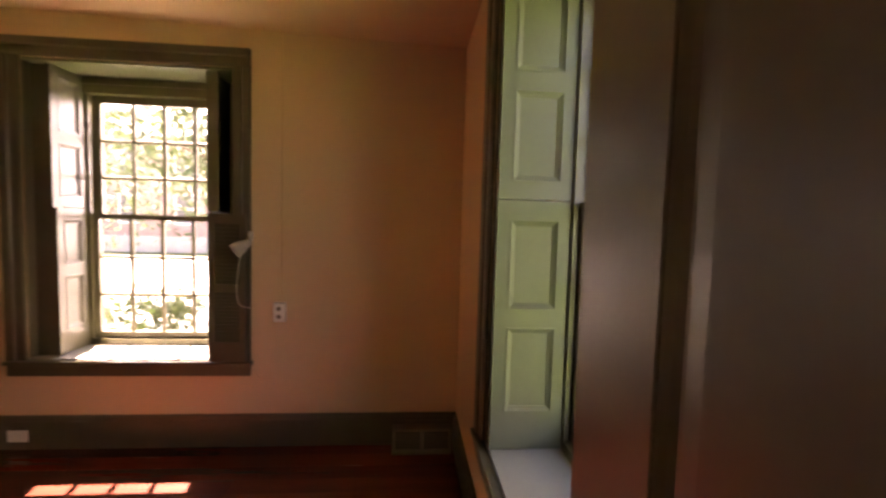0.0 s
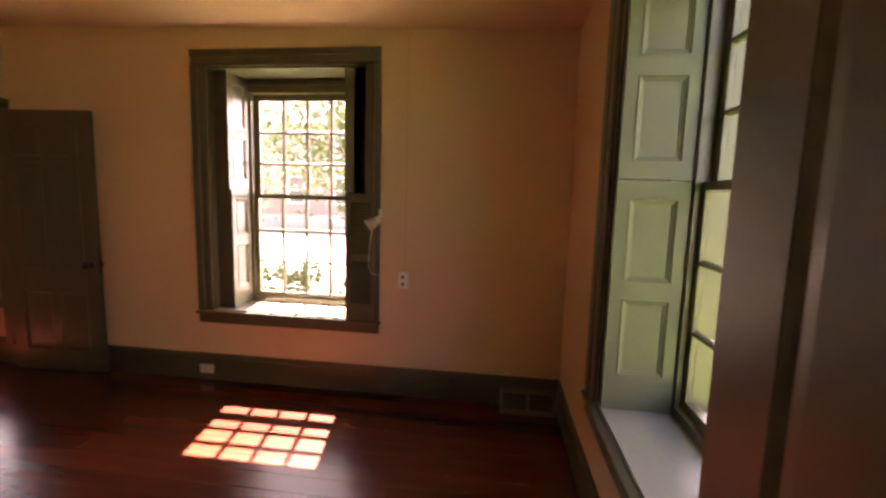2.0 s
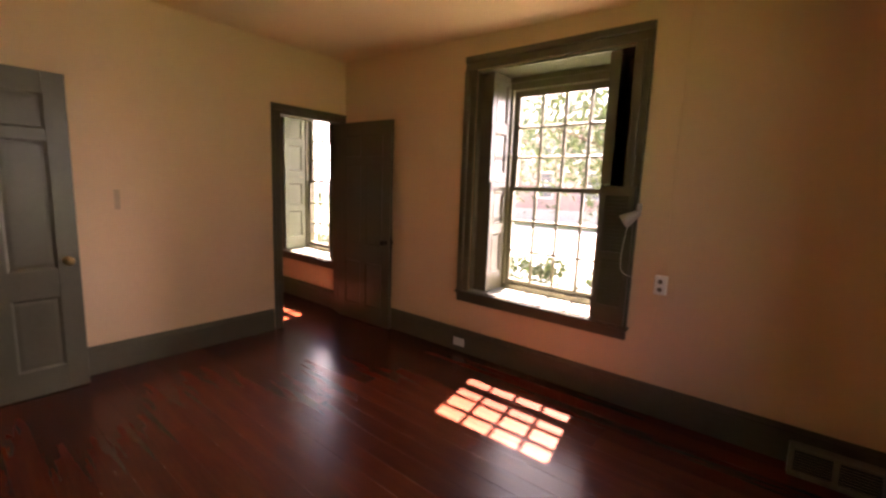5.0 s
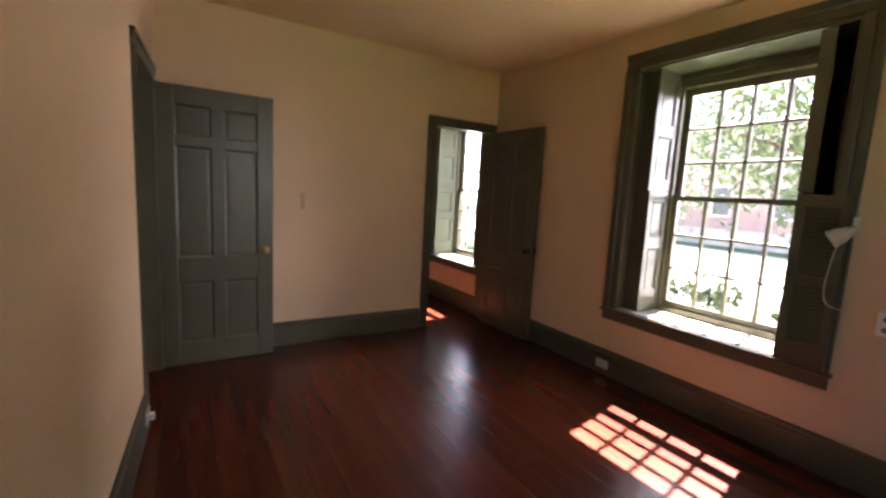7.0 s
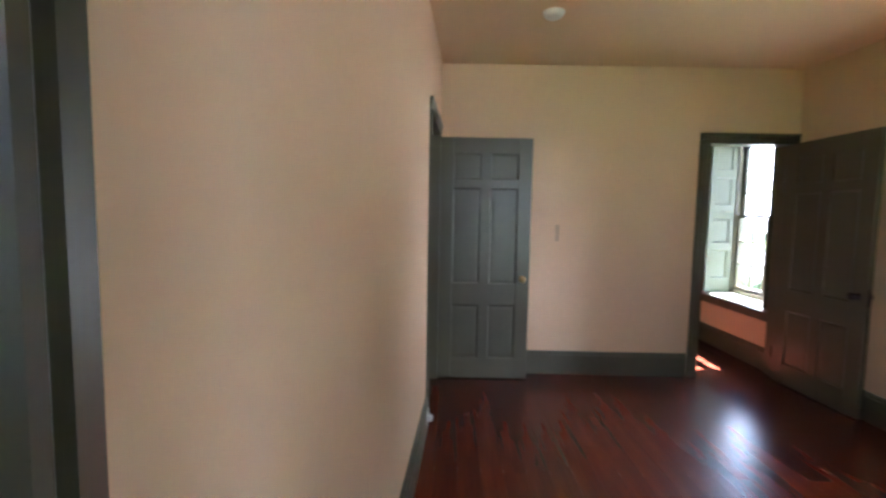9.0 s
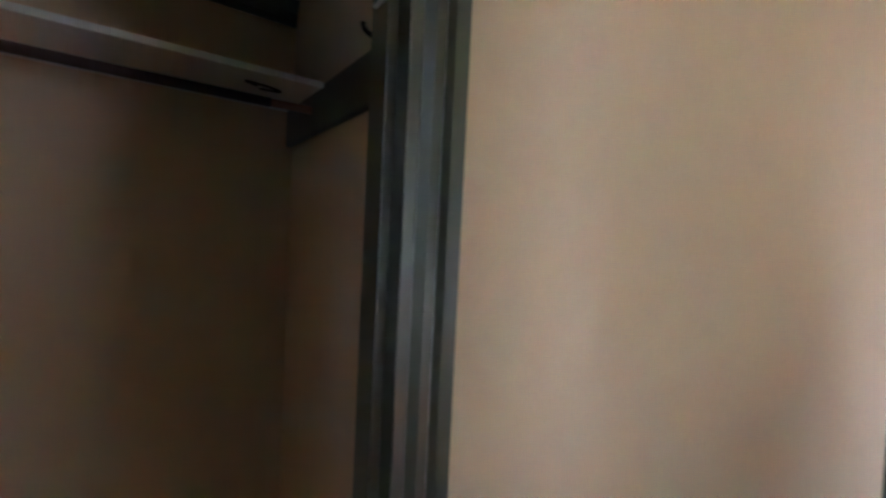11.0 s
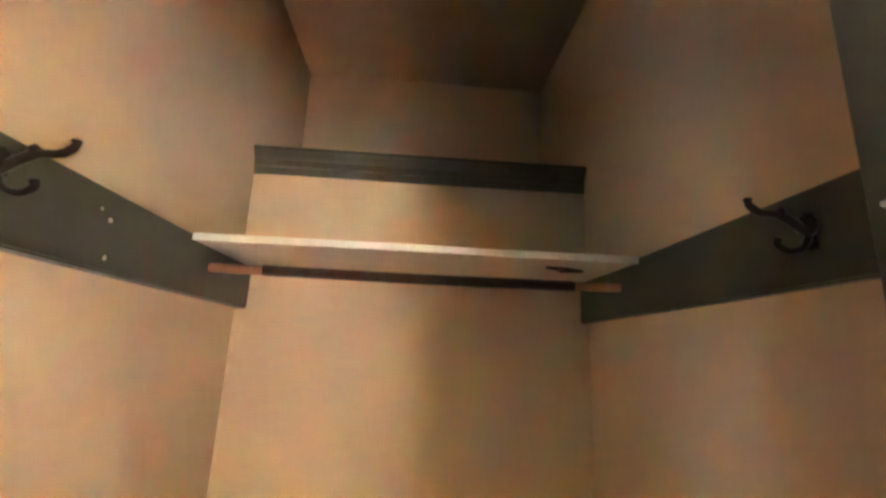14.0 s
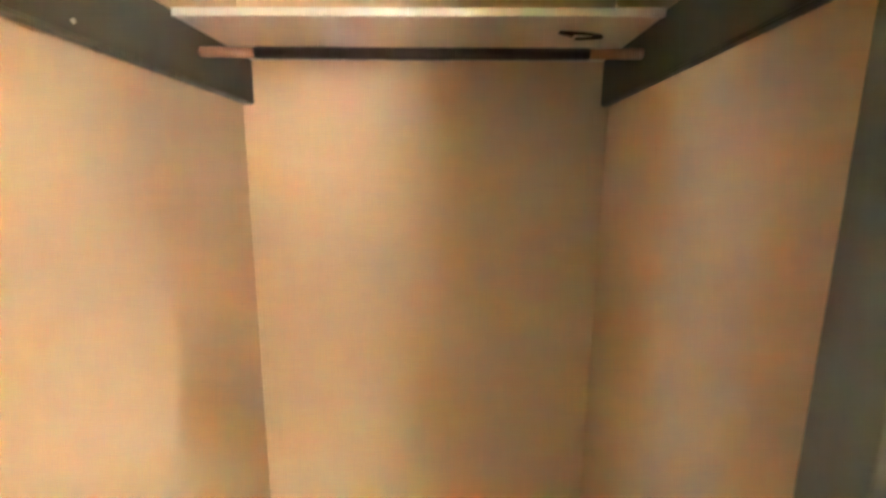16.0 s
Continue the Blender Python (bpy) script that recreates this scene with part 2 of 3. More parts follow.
struct("ceiling_next_room", B((XA, XW - 0.13, YA, 0, H, 2.8), (-5.08, -2.3, -5.0, YA, H, 2.8)), CEILING, "cream plaster ceiling of the rooms beyond", "ceiling")
# unseen slab added over the ceilings to block sun and sky
struct("daylight_block_slab", B((XA - 0.4, 0.6, -5.2, 0.6, 2.86, 3.0)), ROOFM, "unseen dark flat slab added above the ceilings to keep daylight out", "roof")

# ---------------------------------------------------------------- baseboards
def baseboard(name, x0, y0, x1, y1, h=0.205):
    """A baseboard with a stepped cap; the room lies to the left of the way from 0 to 1."""
    d = Vector((x1 - x0, y1 - y0, 0))
    L = d.length
    bm = prism(bmesh.new(), [(0, 0), (0.02, 0), (0.02, h - 0.035), (0.015, h - 0.03), (0.013, h - 0.012), (0.006, h), (0, h)], "x", 0, L)
    ob = struct(name, bm, TRIM, "olive grey painted tall wooden baseboard with moulded cap", "baseboard")
    ob.matrix_world = Matrix.Translation((x0, y0, 0)) @ Matrix.Rotation(math.atan2(d.y, d.x), 4, "Z")


baseboard("baseboard_north", 0, -0.001, XW, -0.001)
baseboard("baseboard_east", -0.001, -3.23, -0.001, -0.022)
baseboard("baseboard_west", XW + 0.001, -0.845, XW + 0.001, -3.02)
a, b = SM @ Vector((-3.252, 0.001, 0)), SM @ Vector((-0.868, 0.001, 0))
baseboard("baseboard_south", a.x, a.y, b.x, b.y)
baseboard("baseboard_next_room", XW - 0.14, -0.001, XA, -0.001)


# ---------------------------------------------------------------- doorways
def casing(name, along, fixed, a0, a1, top, sign, w=0.085, right=None, at=None):
    """Moulded door casing round an opening from a0 to a1 on a wall face at 'fixed'; sign is the way into the room."""
    prof = [(0, 0), (0, 0.012), (0.012, 0.012), (0.02, 0.008), (0.034, 0.016), (0.05, 0.016), (0.056, 0.011), (0.064, 0.02), (0.085, 0.024), (0.085, 0)]
    prof = [(u * w / 0.085, v) for u, v in prof]
    e = thing(name, at or Matrix(), "olive grey painted moulded door casing", "trim", kind="structure")
    for nm, a, dirn, ww in (("casing_side", a0, -1, w), ("casing_side", a1, 1, right or w)):
        k = ww / w
        pts = [(a + dirn * u * k, fixed + sign * v) for u, v in prof]
        if along == "y":
            pts = [(q, p) for p, q in pts]
        part(nm, prism(bmesh.new(), pts, "z", 0, top), TRIM, e)
    pts = [(fixed + sign * v, top + u) for u, v in prof]
    lo, hi = a0 - w, a1 + (right or w)
    if along == "x":
        part("casing_head", prism(bmesh.new(), pts, "x", lo, hi), TRIM, e)
    else:
        part("casing_head", prism(bmesh.new(), pts, "y", lo, hi), TRIM, e)
    return e


def lining(e, boxes):
    for b in boxes:
        part("jamb", bx(bmesh.new(), *b, bev=0.002), TRIM, e)


c = casing("door_1", "y", XW, -0.745, -0.055, 2.02, 1, right=0.05)
lining(c, [(XW - 0.14, XW + 0.006, -0.76, -0.745, 0, 2.02), (XW - 0.14, XW + 0.006, -0.055, -0.04, 0, 2.02), (XW - 0.14, XW + 0.006, -0.76, -0.04, 2.02, 2.035)])
c = casing("door_2", "x", 0.0, -4.07, -3.34, 2.02, 1, at=SM)
lining(c, [(-4.085, -4.07, -0.09, 0.006, 0, 2.02), (-3.34, -3.325, -0.09, 0.006, 0, 2.02), (-4.085, -3.325, -0.09, 0.006, 2.02, 2.035), (-3.352, -3.34, -0.09, -0.045, 0, 2.02)])
c = casing("door_3", "x", 0.0, -0.778, -0.016, 2.02, 1, w=0.072, right=0.013, at=SM)
lining(c, [(-0.79, -0.772, -0.062, 0.016, 0, 2.02), (-0.016, -0.004, -0.054, 0.006, 0, 2.02), (-0.79, -0.004, -0.062, 0.006, 2.02, 2.035),
           (-0.772, -0.757, -0.060, -0.012, 0, 2.02)])
part("strike_plate", B((-0.773, -0.7515, -0.046, -0.016, 1.611, 1.6150), bev=0.0008), WHITE, c, "white painted tab on the jamb")


def panel_door(name, m, w, h, label, panels, knob=None, stile=0.11):
    """A framed door with raised panels both sides; local x from the hinge, y is thickness, z up."""
    e = thing(name, m, label, "door")
    T = 0.038
    part("stile", bx(bmesh.new(), 0, stile, 0, T, 0.008, h, bev=0.003), TRIM, e)
    part("stile", bx(bmesh.new(), w - stile, w, 0, T, 0.008, h, bev=0.003), TRIM, e)
    edges = [0.008] + [z for p in panels for z in p] + [h]
    for a, b in zip(edges[::2], edges[1::2]):
        part("rail", bx(bmesh.new(), stile + 0.0005, w - stile - 0.0005, 0.0005, T - 0.0005, a, b), TRIM, e)
    mid = w / 2
    ms = 0.037
    for z0, z1 in panels:
        part("mullion", bx(bmesh.new(), mid - ms, mid + ms, 0.0005, T - 0.0005, z0, z1), TRIM, e)
        for a, b in ((stile, mid - ms), (mid + ms, w - stile)):
            bm = bx(bmesh.new(), a - 0.002, b + 0.002, T / 2 - 0.009, T / 2 + 0.009, z0 - 0.002, z1 + 0.002)
            for s in (-1, 1):
                y0 = T / 2 + s * 0.009
                y1 = T / 2 + s * 0.0105
                g = 0.035
                lo = [bm.verts.new(p) for p in ((a + 0.018, y0, z0 + 0.018), (b - 0.018, y0, z0 + 0.018), (b - 0.018, y0, z1 - 0.018), (a + 0.018, y0, z1 - 0.018))]
                hi = [bm.verts.new(p) for p in ((a + g, y1, z0 + g), (b - g, y1, z0 + g), (b - g, y1, z1 - g), (a + g, y1, z1 - g))]
                bm.faces.new(hi)
                for i in range(4):
                    bm.faces.new((lo[i], lo[(i + 1) % 4], hi[(i + 1) % 4], hi[i]))
            pan = part("panel", bm, TRIM, e)
            mold = bmesh.new()
            for s in (0, 1):
                q = [(0, 0), (0.014, 0), (0.009, 0.004), (0.003, 0.007), (0, 0.008)]
                yb = T / 2 + (0.009 if s else -0.009)
                sg = 1 if s else -1
                prism(mold, [(a + u, yb + sg * v) for u, v in q], "z", z0, z1)
                prism(mold, [(b - u, yb + sg * v) for u, v in q], "z", z0, z1)
                prism(mold, [(yb + sg * v, z0 + u) for u, v in q], "x", a, b)
                prism(mold, [(yb + sg * v, z1 - u) for u, v in q], "x", a, b)
            part("moulding", mold, TRIM, pan)
    if knob:
        for s in (-1, 1):
            mm = Matrix.Translation((w - 0.06, T / 2 + s * T / 2, 0.86)) @ Matrix.Rotation(-s * math.pi / 2, 4, "X")
            part("knob", lathe(bmesh.new(), [(0.026, 0), (0.026, 0.004), (0.012, 0.008), (0.010, 0.03), (0.022, 0.036), (0.028, 0.047), (0.024, 0.058), (0.010, 0.063)], mm), knob, e, "round metal knob", True)
        part("latch_plate", bx(bmesh.new(), w - 0.001, w + 0.0015, T / 2 - 0.011, T / 2 + 0.011, 0.80, 0.92), knob, e, "latch plate on the door edge")
    for z in (0.25, 1.75):
        part("hinge", tube(bmesh.new(), [(-0.006, -0.004, z - 0.05), (-0.006, -0.004, z + 0.05)], 0.006, 8), TRIM, e)
    return e


SIX = [(0.175, 0.635), (0.81, 1.605), (1.67, 1.885)]
panel_door("panelled_door", pose(XW + 0.03, -0.115, 0, 0, 0, 2.5), 0.75, 2.01, "olive grey six-panel door, wide open against the window wall", SIX, IRON)
panel_door("panelled_door", pose(-4.085, -3.018, 0, 0, 0, 90.5), 0.755, 2.01, "olive green six-panel door standing open along the wall", SIX, BRASS)
panel_door("closet_door", pose(-0.021, -3.200, 0, 0, 0, 96.2), 0.92, 2.01, "olive grey panelled closet door, open to the window", [(0.175, 0.70), (0.88, 1.885)], BRASS, stile=0.12)


# ---------------------------------------------------------------- windows
def shutter_leaf(win, v0, v1, z0, z1, u, t, cuts, side=1, mat=None):
    """A leaf with sunk panels that stands at right angles to the wall, its face at u; side is the way the face looks."""
    mat = mat or TRIM_LIT
    sunk = 0.011
    y0, y1 = v0 + 0.052, v1 - 0.044
    a, b = sorted((u - side * sunk, u - side * t))
    bm = bx(bmesh.new(), a, b, v0, v1, z0, z1)
    f0, f1 = sorted((u, u - side * sunk))
    edges = [z0] + [z for c in cuts for z in c] + [z1]
    for q in ((v0, y0, z0, z1), (y1, v1, z0, z1)):
        bx(bm, f0, f1, *q)
    for c0, c1 in zip(edges[::2], edges[1::2]):
        bx(bm, f0, f1, y0, y1, c0, c1)
    lf = part("shutter_leaf", bm, mat, win)
    q = [(0, -sunk), (0, 0.003), (0.005, 0.003), (0.007, -0.001), (0.012, -0.003), (0.014, -0.006), (0.020, -0.007), (0.023, -sunk)]
    for c0, c1 in cuts:
        pm = bmesh.new()
        for o, sg in ((y0, 1), (y1, -1)):
            prism(pm, [(u + side * h, o + sg * w) for w, h in q], "z", c0, c1)
        for o, sg in ((c0, 1), (c1, -1)):
            prism(pm, [(u + side * h, o + sg * w) for w, h in q], "y", y0, y1)
        part("panel_moulding", pm, mat, lf)
    return lf


def sash(win, name, half, z0, z1, v, rail_top, rail_bot):
    T = 0.035
    st = 0.05
    g0, g1 = -half + st, half - st
    b0, b1 = z0 + rail_bot, z1 - rail_top
    bm = bmesh.new()
    for q in ((-half, g0, v, v + T, z0, z1), (g1, half, v, v + T, z0, z1), (g0, g1, v, v + T, z0, b0), (g0, g1, v, v + T, b1, z1)):
        bx(bm, *q)
    mw = 0.0135
    q = [(-mw, 0.4 * T), (-mw, 0.7 * T), (-0.004, T), (0.004, T), (mw, 0.7 * T), (mw, 0.4 * T), (0.006, 0.0), (-0.006, 0.0)]
    cols = [g0 + (g1 - g0) * i / 4 for i in range(5)]
    rows = [b0 + (b1 - b0) * i / 3 for i in range(4)]
    for c0 in cols[1:-1]:
        prism(bm, [(c0 + a, v + w) for a, w in q], "z", b0, b1)
    for r0 in rows[1:-1]:
        prism(bm, [(v + w, r0 + a) for a, w in q], "x", g0, g1)
    s = part(name, bm, SASH, win)
    pm = None
    for i in range(4):
        for j in range(3):
            if pm is None:
                pm = mesh_of("pane", B((0, cols[1] - cols[0], 0, 0.003, 0, rows[1] - rows[0])), GLASS)
            p = new("pane", pm)
            p.parent = s
            p.location = (cols[i], v + 0.55 * T, rows[j])
            p.visible_shadow = False
    return s


def window(name, m, half, meet, top, split, head, label, louvre=False, io=0.595, oo=0.70):
    win = thing(name, m, label, "window", kind="structure")
    prof = [(0, 0), (0, -0.014), (0.01, -0.02), (0.05, -0.02), (0.056, -0.016), (0.064, -0.028), (oo - io, -0.032), (oo - io, 0)]
    for s in (-1, 1):
        part("casing_side", prism(bmesh.new(), [(s * (io + u), v) for u, v in prof], "z", 0.545, head), TRIM, win)
    part("casing_head", prism(bmesh.new(), [(v, head + u) for u, v in prof], "x", -oo, oo), TRIM, win)
    part("window_sill", bx(bmesh.new(), -oo - 0.015, oo + 0.015, -0.045, 0.0, 0.523, 0.547, bev=0.006), TRIM, win, "olive brown sill nosing")
    part("apron", bx(bmesh.new(), -oo, oo, -0.028, 0.0, 0.455, 0.523, bev=0.003), TRIM, win)
    part("stool", bx(bmesh.new(), -io, io, 0.0, 0.30, 0.50, 0.556), STOOL, win, "pale painted window stool in the deep reveal")
    fr = bmesh.new()
    for q in ((-io, -half, 0.29, 0.43, 0.50, head), (half, io, 0.29, 0.43, 0.50, head), (-half, half, 0.29, 0.43, top, head), (-half, half, 0.305, 0.45, 0.50, 0.585)):
        bx(fr, *q)
    for s in (-1, 1):
        a, b = sorted((s * half, s * (half - 0.018)))
        bx(fr, a, b, 0.29, 0.312, 0.575, top)
    bx(fr, -half, half, 0.275, 0.29, top - 0.005, top + 0.05)
    bx(fr, -half, half, 0.262, 0.29, top + 0.05, top + 0.075)
    bx(fr, -half, half, 0.29, 0.335, 0.556, 0.60)
    part("window_frame", fr, SASH, win)
    # soffit takes the lit olive, so bounced light is in its colour
    part("head_lining", bx(bmesh.new(), -io, io, 0.004, 0.29, head - 0.018, head - 0.001), TRIM_LIT, win, "olive soffit board, coloured pale green for the light bounced onto it")
    sash(win, "lower_sash", half - 0.002, 0.586, meet + 0.018, 0.316, 0.035, 0.055)
    sash(win, "upper_sash", half - 0.002, meet - 0.018, top, 0.354, 0.05, 0.035)
    # shutter pockets and leaves
    g = 0.012
    for s in (-1, 1):
        a, b = sorted((s * (half + 0.032), s * io))
        if not (louvre and s > 0):
            part("pocket_board", bx(bmesh.new(), a, b, *((0.06, 0.075) if louvre else (0.20, 0.215)), 0.556, head - 0.02), TRIM, win)
    for s in (-1, 1):
        a, b = sorted((s * io, s * (io - 0.010)))
        part("reveal_lining", bx(bmesh.new(), a, b, 0.003, 0.26 if louvre and s > 0 else 0.058 if louvre else 0.198, 0.557, head - 0.02), TRIM, win)
    lo, hi = 0.56, head - 0.025
    lowcut = [(lo + 0.15, lo + 0.485), (lo + 0.555, split - 0.075)]
    span = hi - split
    upcut = [(split + 0.07, split + 0.07 + 0.5 * (span - 0.2)), (split + 0.14 + 0.5 * (span - 0.2), hi - 0.06)]
    for s in (-1, 1):
        if louvre and s > 0:
            continue
        shutter_leaf(win, 0.045 if louvre else 0.0, 0.285, lo, split - 0.002, s * half, 0.028, lowcut, -s, TRIM if louvre else TRIM_LIT)
        shutter_leaf(win, 0.02 if louvre else 0.0, 0.285, split + 0.002, hi, s * half, 0.028, upcut, -s, TRIM if louvre else TRIM_LIT)
    return win


def add_louvres(win, half, split, head):
    """The right-hand leaves of the sunny window: a folded board above, a louvred leaf swung over the casing below."""
    part("shutter_leaf", bx(bmesh.new(), half - 0.008, half + 0.018, 0.02, 0.285, split, head - 0.025, bev=0.002), TRIM, win)
    part("shutter_leaf", bx(bmesh.new(), half - 0.008, half + 0.06, -0.008, 0.018, split + 0.002, head - 0.03, bev=0.002), TRIM, win, "folded plain shutter board")
    part("shutter_leaf", bx(bmesh.new(), half - 0.008, half + 0.018, 0.0, 0.285, 0.56, split - 0.002, bev=0.002), TRIM, win)
    # board coloured near-black in place of the pocket's shade
    part("pocket_board", bx(bmesh.new(), half + 0.02, 0.583, 0.262, 0.275, 0.56, head - 0.02), SHADE_BLACK, win)
    x0, x1, z0, z1 = half + 0.022, half + 0.24, 0.56, split - 0.012
    lf = part("louvred_leaf", B((x0, x0 + 0.035, -0.068, -0.040, z0, z1), (x1 - 0.035, x1, -0.068, -0.040, z0, z1), (x0 + 0.035, x1 - 0.035, -0.068, -0.040, z0, z0 + 0.12),
                                (x0 + 0.035, x1 - 0.035, -0.068, -0.040, z1 - 0.06, z1), (x0 + 0.035, x1 - 0.035, -0.068, -0.040, 0.985, 1.035)), TRIM, win, "louvred lower shutter leaf swung over the casing")
    # backing coloured near-black, painting the shade between the slats
    part("leaf_back", bx(bmesh.new(), x0 + 0.03, x1 - 0.03, -0.043, -0.036, z0 + 0.05, z1 - 0.03), SHADE_BLACK, lf)
    me = mesh_of("slat", prism(bmesh.new(), [(-0.066, -0.010), (-0.062, -0.012), (-0.047, 0.009), (-0.050, 0.012)], "x", x0 + 0.034, x1 - 0.034), TRIM)
    for a, b, n in ((z0 + 0.12, 0.985, 14), (1.035, z1 - 0.06, 15)):
        for i in range(n):
            s = new("slat", me)
            s.parent = lf
            s.location = (0, 0, a + (b - a) * (i + 0.5) / n)


w1 = window("window_1", pose(W1C, 0, 0), label="twelve-over-twelve sash window in a deep shuttered reveal, sunlit", louvre=True, **SW1)
add_louvres(w1, SW1["half"], SW1["split"], SW1["head"])
window("window_2", pose(0, W2C, 0.0, 0, 0, -90), label="sash window with olive panelled shutters, coloured paler green for daylight, folded into its reveal", **SW2)
window("window_3", pose(W3C, 0, 0), label="sash window of the next room with panelled shutters coloured paler for daylight", io=0.53, oo=0.605, **SW1)

# ---------------------------------------------------------------- small things in the room
lamp = thing("clip_lamp", pose(-1.285, -0.072, 1.262) @ Matrix.Scale(0.75, 4), "white enamelled clip lamp clamped to the louvred shutter", "lamp")
aim = Matrix.Translation((0.03, -0.045, 0.055)) @ Vector((-0.78, -0.25, -0.57)).to_track_quat("Z", "Y").to_matrix().to_4x4()
part("shade", lathe(bmesh.new(), [(0.012, 0.0), (0.024, 0.006), (0.030, 0.03), (0.034, 0.055), (0.046, 0.075), (0.054, 0.11), (0.057, 0.15), (0.054, 0.15), (0.050, 0.11), (0.030, 0.07), (0.01, 0.065)], aim, 24), ENAMEL, lamp, soft=True)
part("collar", lathe(bmesh.new(), [(0.031, 0.036), (0.037, 0.038), (0.037, 0.046), (0.032, 0.05)], aim, 24), ENAMEL, lamp)
part("arm", tube(bmesh.new(), smooth_path([(0.01, -0.002, 0.10), (0.025, -0.02, 0.09), (0.032, -0.042, 0.06)]), 0.006), WHITE, lamp)
part("clamp", bx(bmesh.new(), -0.006, 0.026, -0.012, 0.012, 0.07, 0.125, bev=0.004), WHITE, lamp)
part("cord", tube(bmesh.new(), smooth_path([(0.02, -0.05, 0.04), (-0.055, -0.03, -0.06), (-0.085, -0.015, -0.22), (-0.095, -0.012, -0.38), (-0.075, -0.010, -0.46), (-0.03, -0.006, -0.485), (0.012, 0.0, -0.49)]), 0.003, 6), WHITE, lamp, "thin white flex")

box = thing("wall_socket_box", pose(-1.12, -0.001, 0.86), "white surface-mounted socket box on the window wall", "socket")
part("body", bx(bmesh.new(), -0.035, 0.035, -0.042, 0.0, -0.058, 0.058, bev=0.005), WHITE, box)
part("cover", bx(bmesh.new(), -0.030, 0.030, -0.047, -0.042, -0.052, 0.052, bev=0.002), WHITE, box)
for z in (-0.025, 0.025):
    part("socket", lathe(bmesh.new(), [(0.014, 0), (0.014, 0.002), (0.011, 0.003)], Matrix.Translation((0, -0.0465, z)) @ Matrix.Rotation(math.pi / 2, 4, "X"), 14), VENT, box)
part("conduit", bx(bmesh.new(), -0.007, 0.007, -0.010, 0.0, 0.058, 1.69, bev=0.002), PLASTER, box, "thin painted surface conduit to the ceiling")
cable = tagged(new("cable", mesh_of("cable", tube(bmesh.new(), smooth_path([(-1.13, -0.012, 0.80), (-1.15, -0.010, 0.62), (-1.20, -0.008, 0.46), (-1.25, -0.008, 0.44), (-1.285, -0.02, 0.50)]), 0.003, 6), PLASTER)), "thin pale cable looped on the wall below the socket box", "cable")


def outlet(m, label):
    o = thing("outlet", m, label, "outlet")
    part("plate", bx(bmesh.new(), -0.057, 0.057, -0.006, 0, -0.035, 0.035, bev=0.002), WHITE, o)
    for x in (-0.025, 0.025):
        part("socket", bx(bmesh.new(), x - 0.014, x + 0.014, -0.008, -0.006, -0.016, 0.016, bev=0.001), WHITE, o)
    return o


outlet(pose(-2.655, -0.0215, 0.085), "white double outlet on the olive baseboard")
o = outlet(SM @ pose(-3.17, 0.0215, 0.11, 0, 0, 180), "white double outlet with a plug on the baseboard beside the doorway")
part("plug", bx(bmesh.new(), -0.042, -0.010, -0.036, -0.008, -0.016, 0.020, bev=0.004), WHITE, o)

vent = thing("floor_register", pose(-0.222, -0.022, 0.0), "brown enamelled baseboard heating register with two openings", "vent")
prof = [(0, 0), (-0.125, 0), (-0.125, 0.015), (-0.075, 0.135), (0, 0.135)]
part("body", prism(bmesh.new(), prof, "x", -0.185, 0.185), VENT, vent)
def slanted(u0, u1, a, b, off, mat, nm, par):
    """A plate on the sloping front, from a to b along the slope."""
    def q(s, o):
        return (-0.125 + 0.05 * s - 0.923 * o, 0.015 + 0.12 * s + 0.385 * o)
    return part(nm, prism(bmesh.new(), [q(a, 0.0), q(a, off), q(b, off), q(b, 0.0)], "x", u0, u1), mat, par)
for u0, u1 in ((-0.165, -0.012), (0.012, 0.165)):
    # no hole here: a near-black plate paints the opening's shade
    o = slanted(u0, u1, 0.12, 0.90, 0.001, SHADE_BLACK, "grille_opening", vent)
    for i in range(7):
        slanted(u0 + 0.002, u1 - 0.002, 0.15 + i * 0.105, 0.175 + i * 0.105, 0.004, VENT, "slat", o)
for u0, u1, a, b in ((-0.185, 0.185, 0.0, 0.12), (-0.185, 0.185, 0.90, 1.0), (-0.185, -0.165, 0.12, 0.9), (0.165, 0.185, 0.12, 0.9), (-0.012, 0.012, 0.12, 0.9)):
    slanted(u0, u1, a, b, 0.006, VENT, "frame", vent)

sd = thing("smoke_detector", pose(-3.28, -2.32, 2.626, 180), "round white smoke detector on the ceiling", "smoke detector")
part("base", lathe(bmesh.new(), [(0.066, 0), (0.066, 0.012)]), WHITE, sd, soft=False)
part("cover", lathe(bmesh.new(), [(0.06, 0.012), (0.058, 0.028), (0.045, 0.038), (0.015, 0.04)]), WHITE, sd, soft=False)

patch = tagged(new("plaster_patch", mesh_of("plaster_patch", B((XW, XW + 0.003, -2.02, -1.985, 1.17, 1.31), bev=0.001), SMUDGE)), "small greyish filled patch on the plaster wall", "patch")

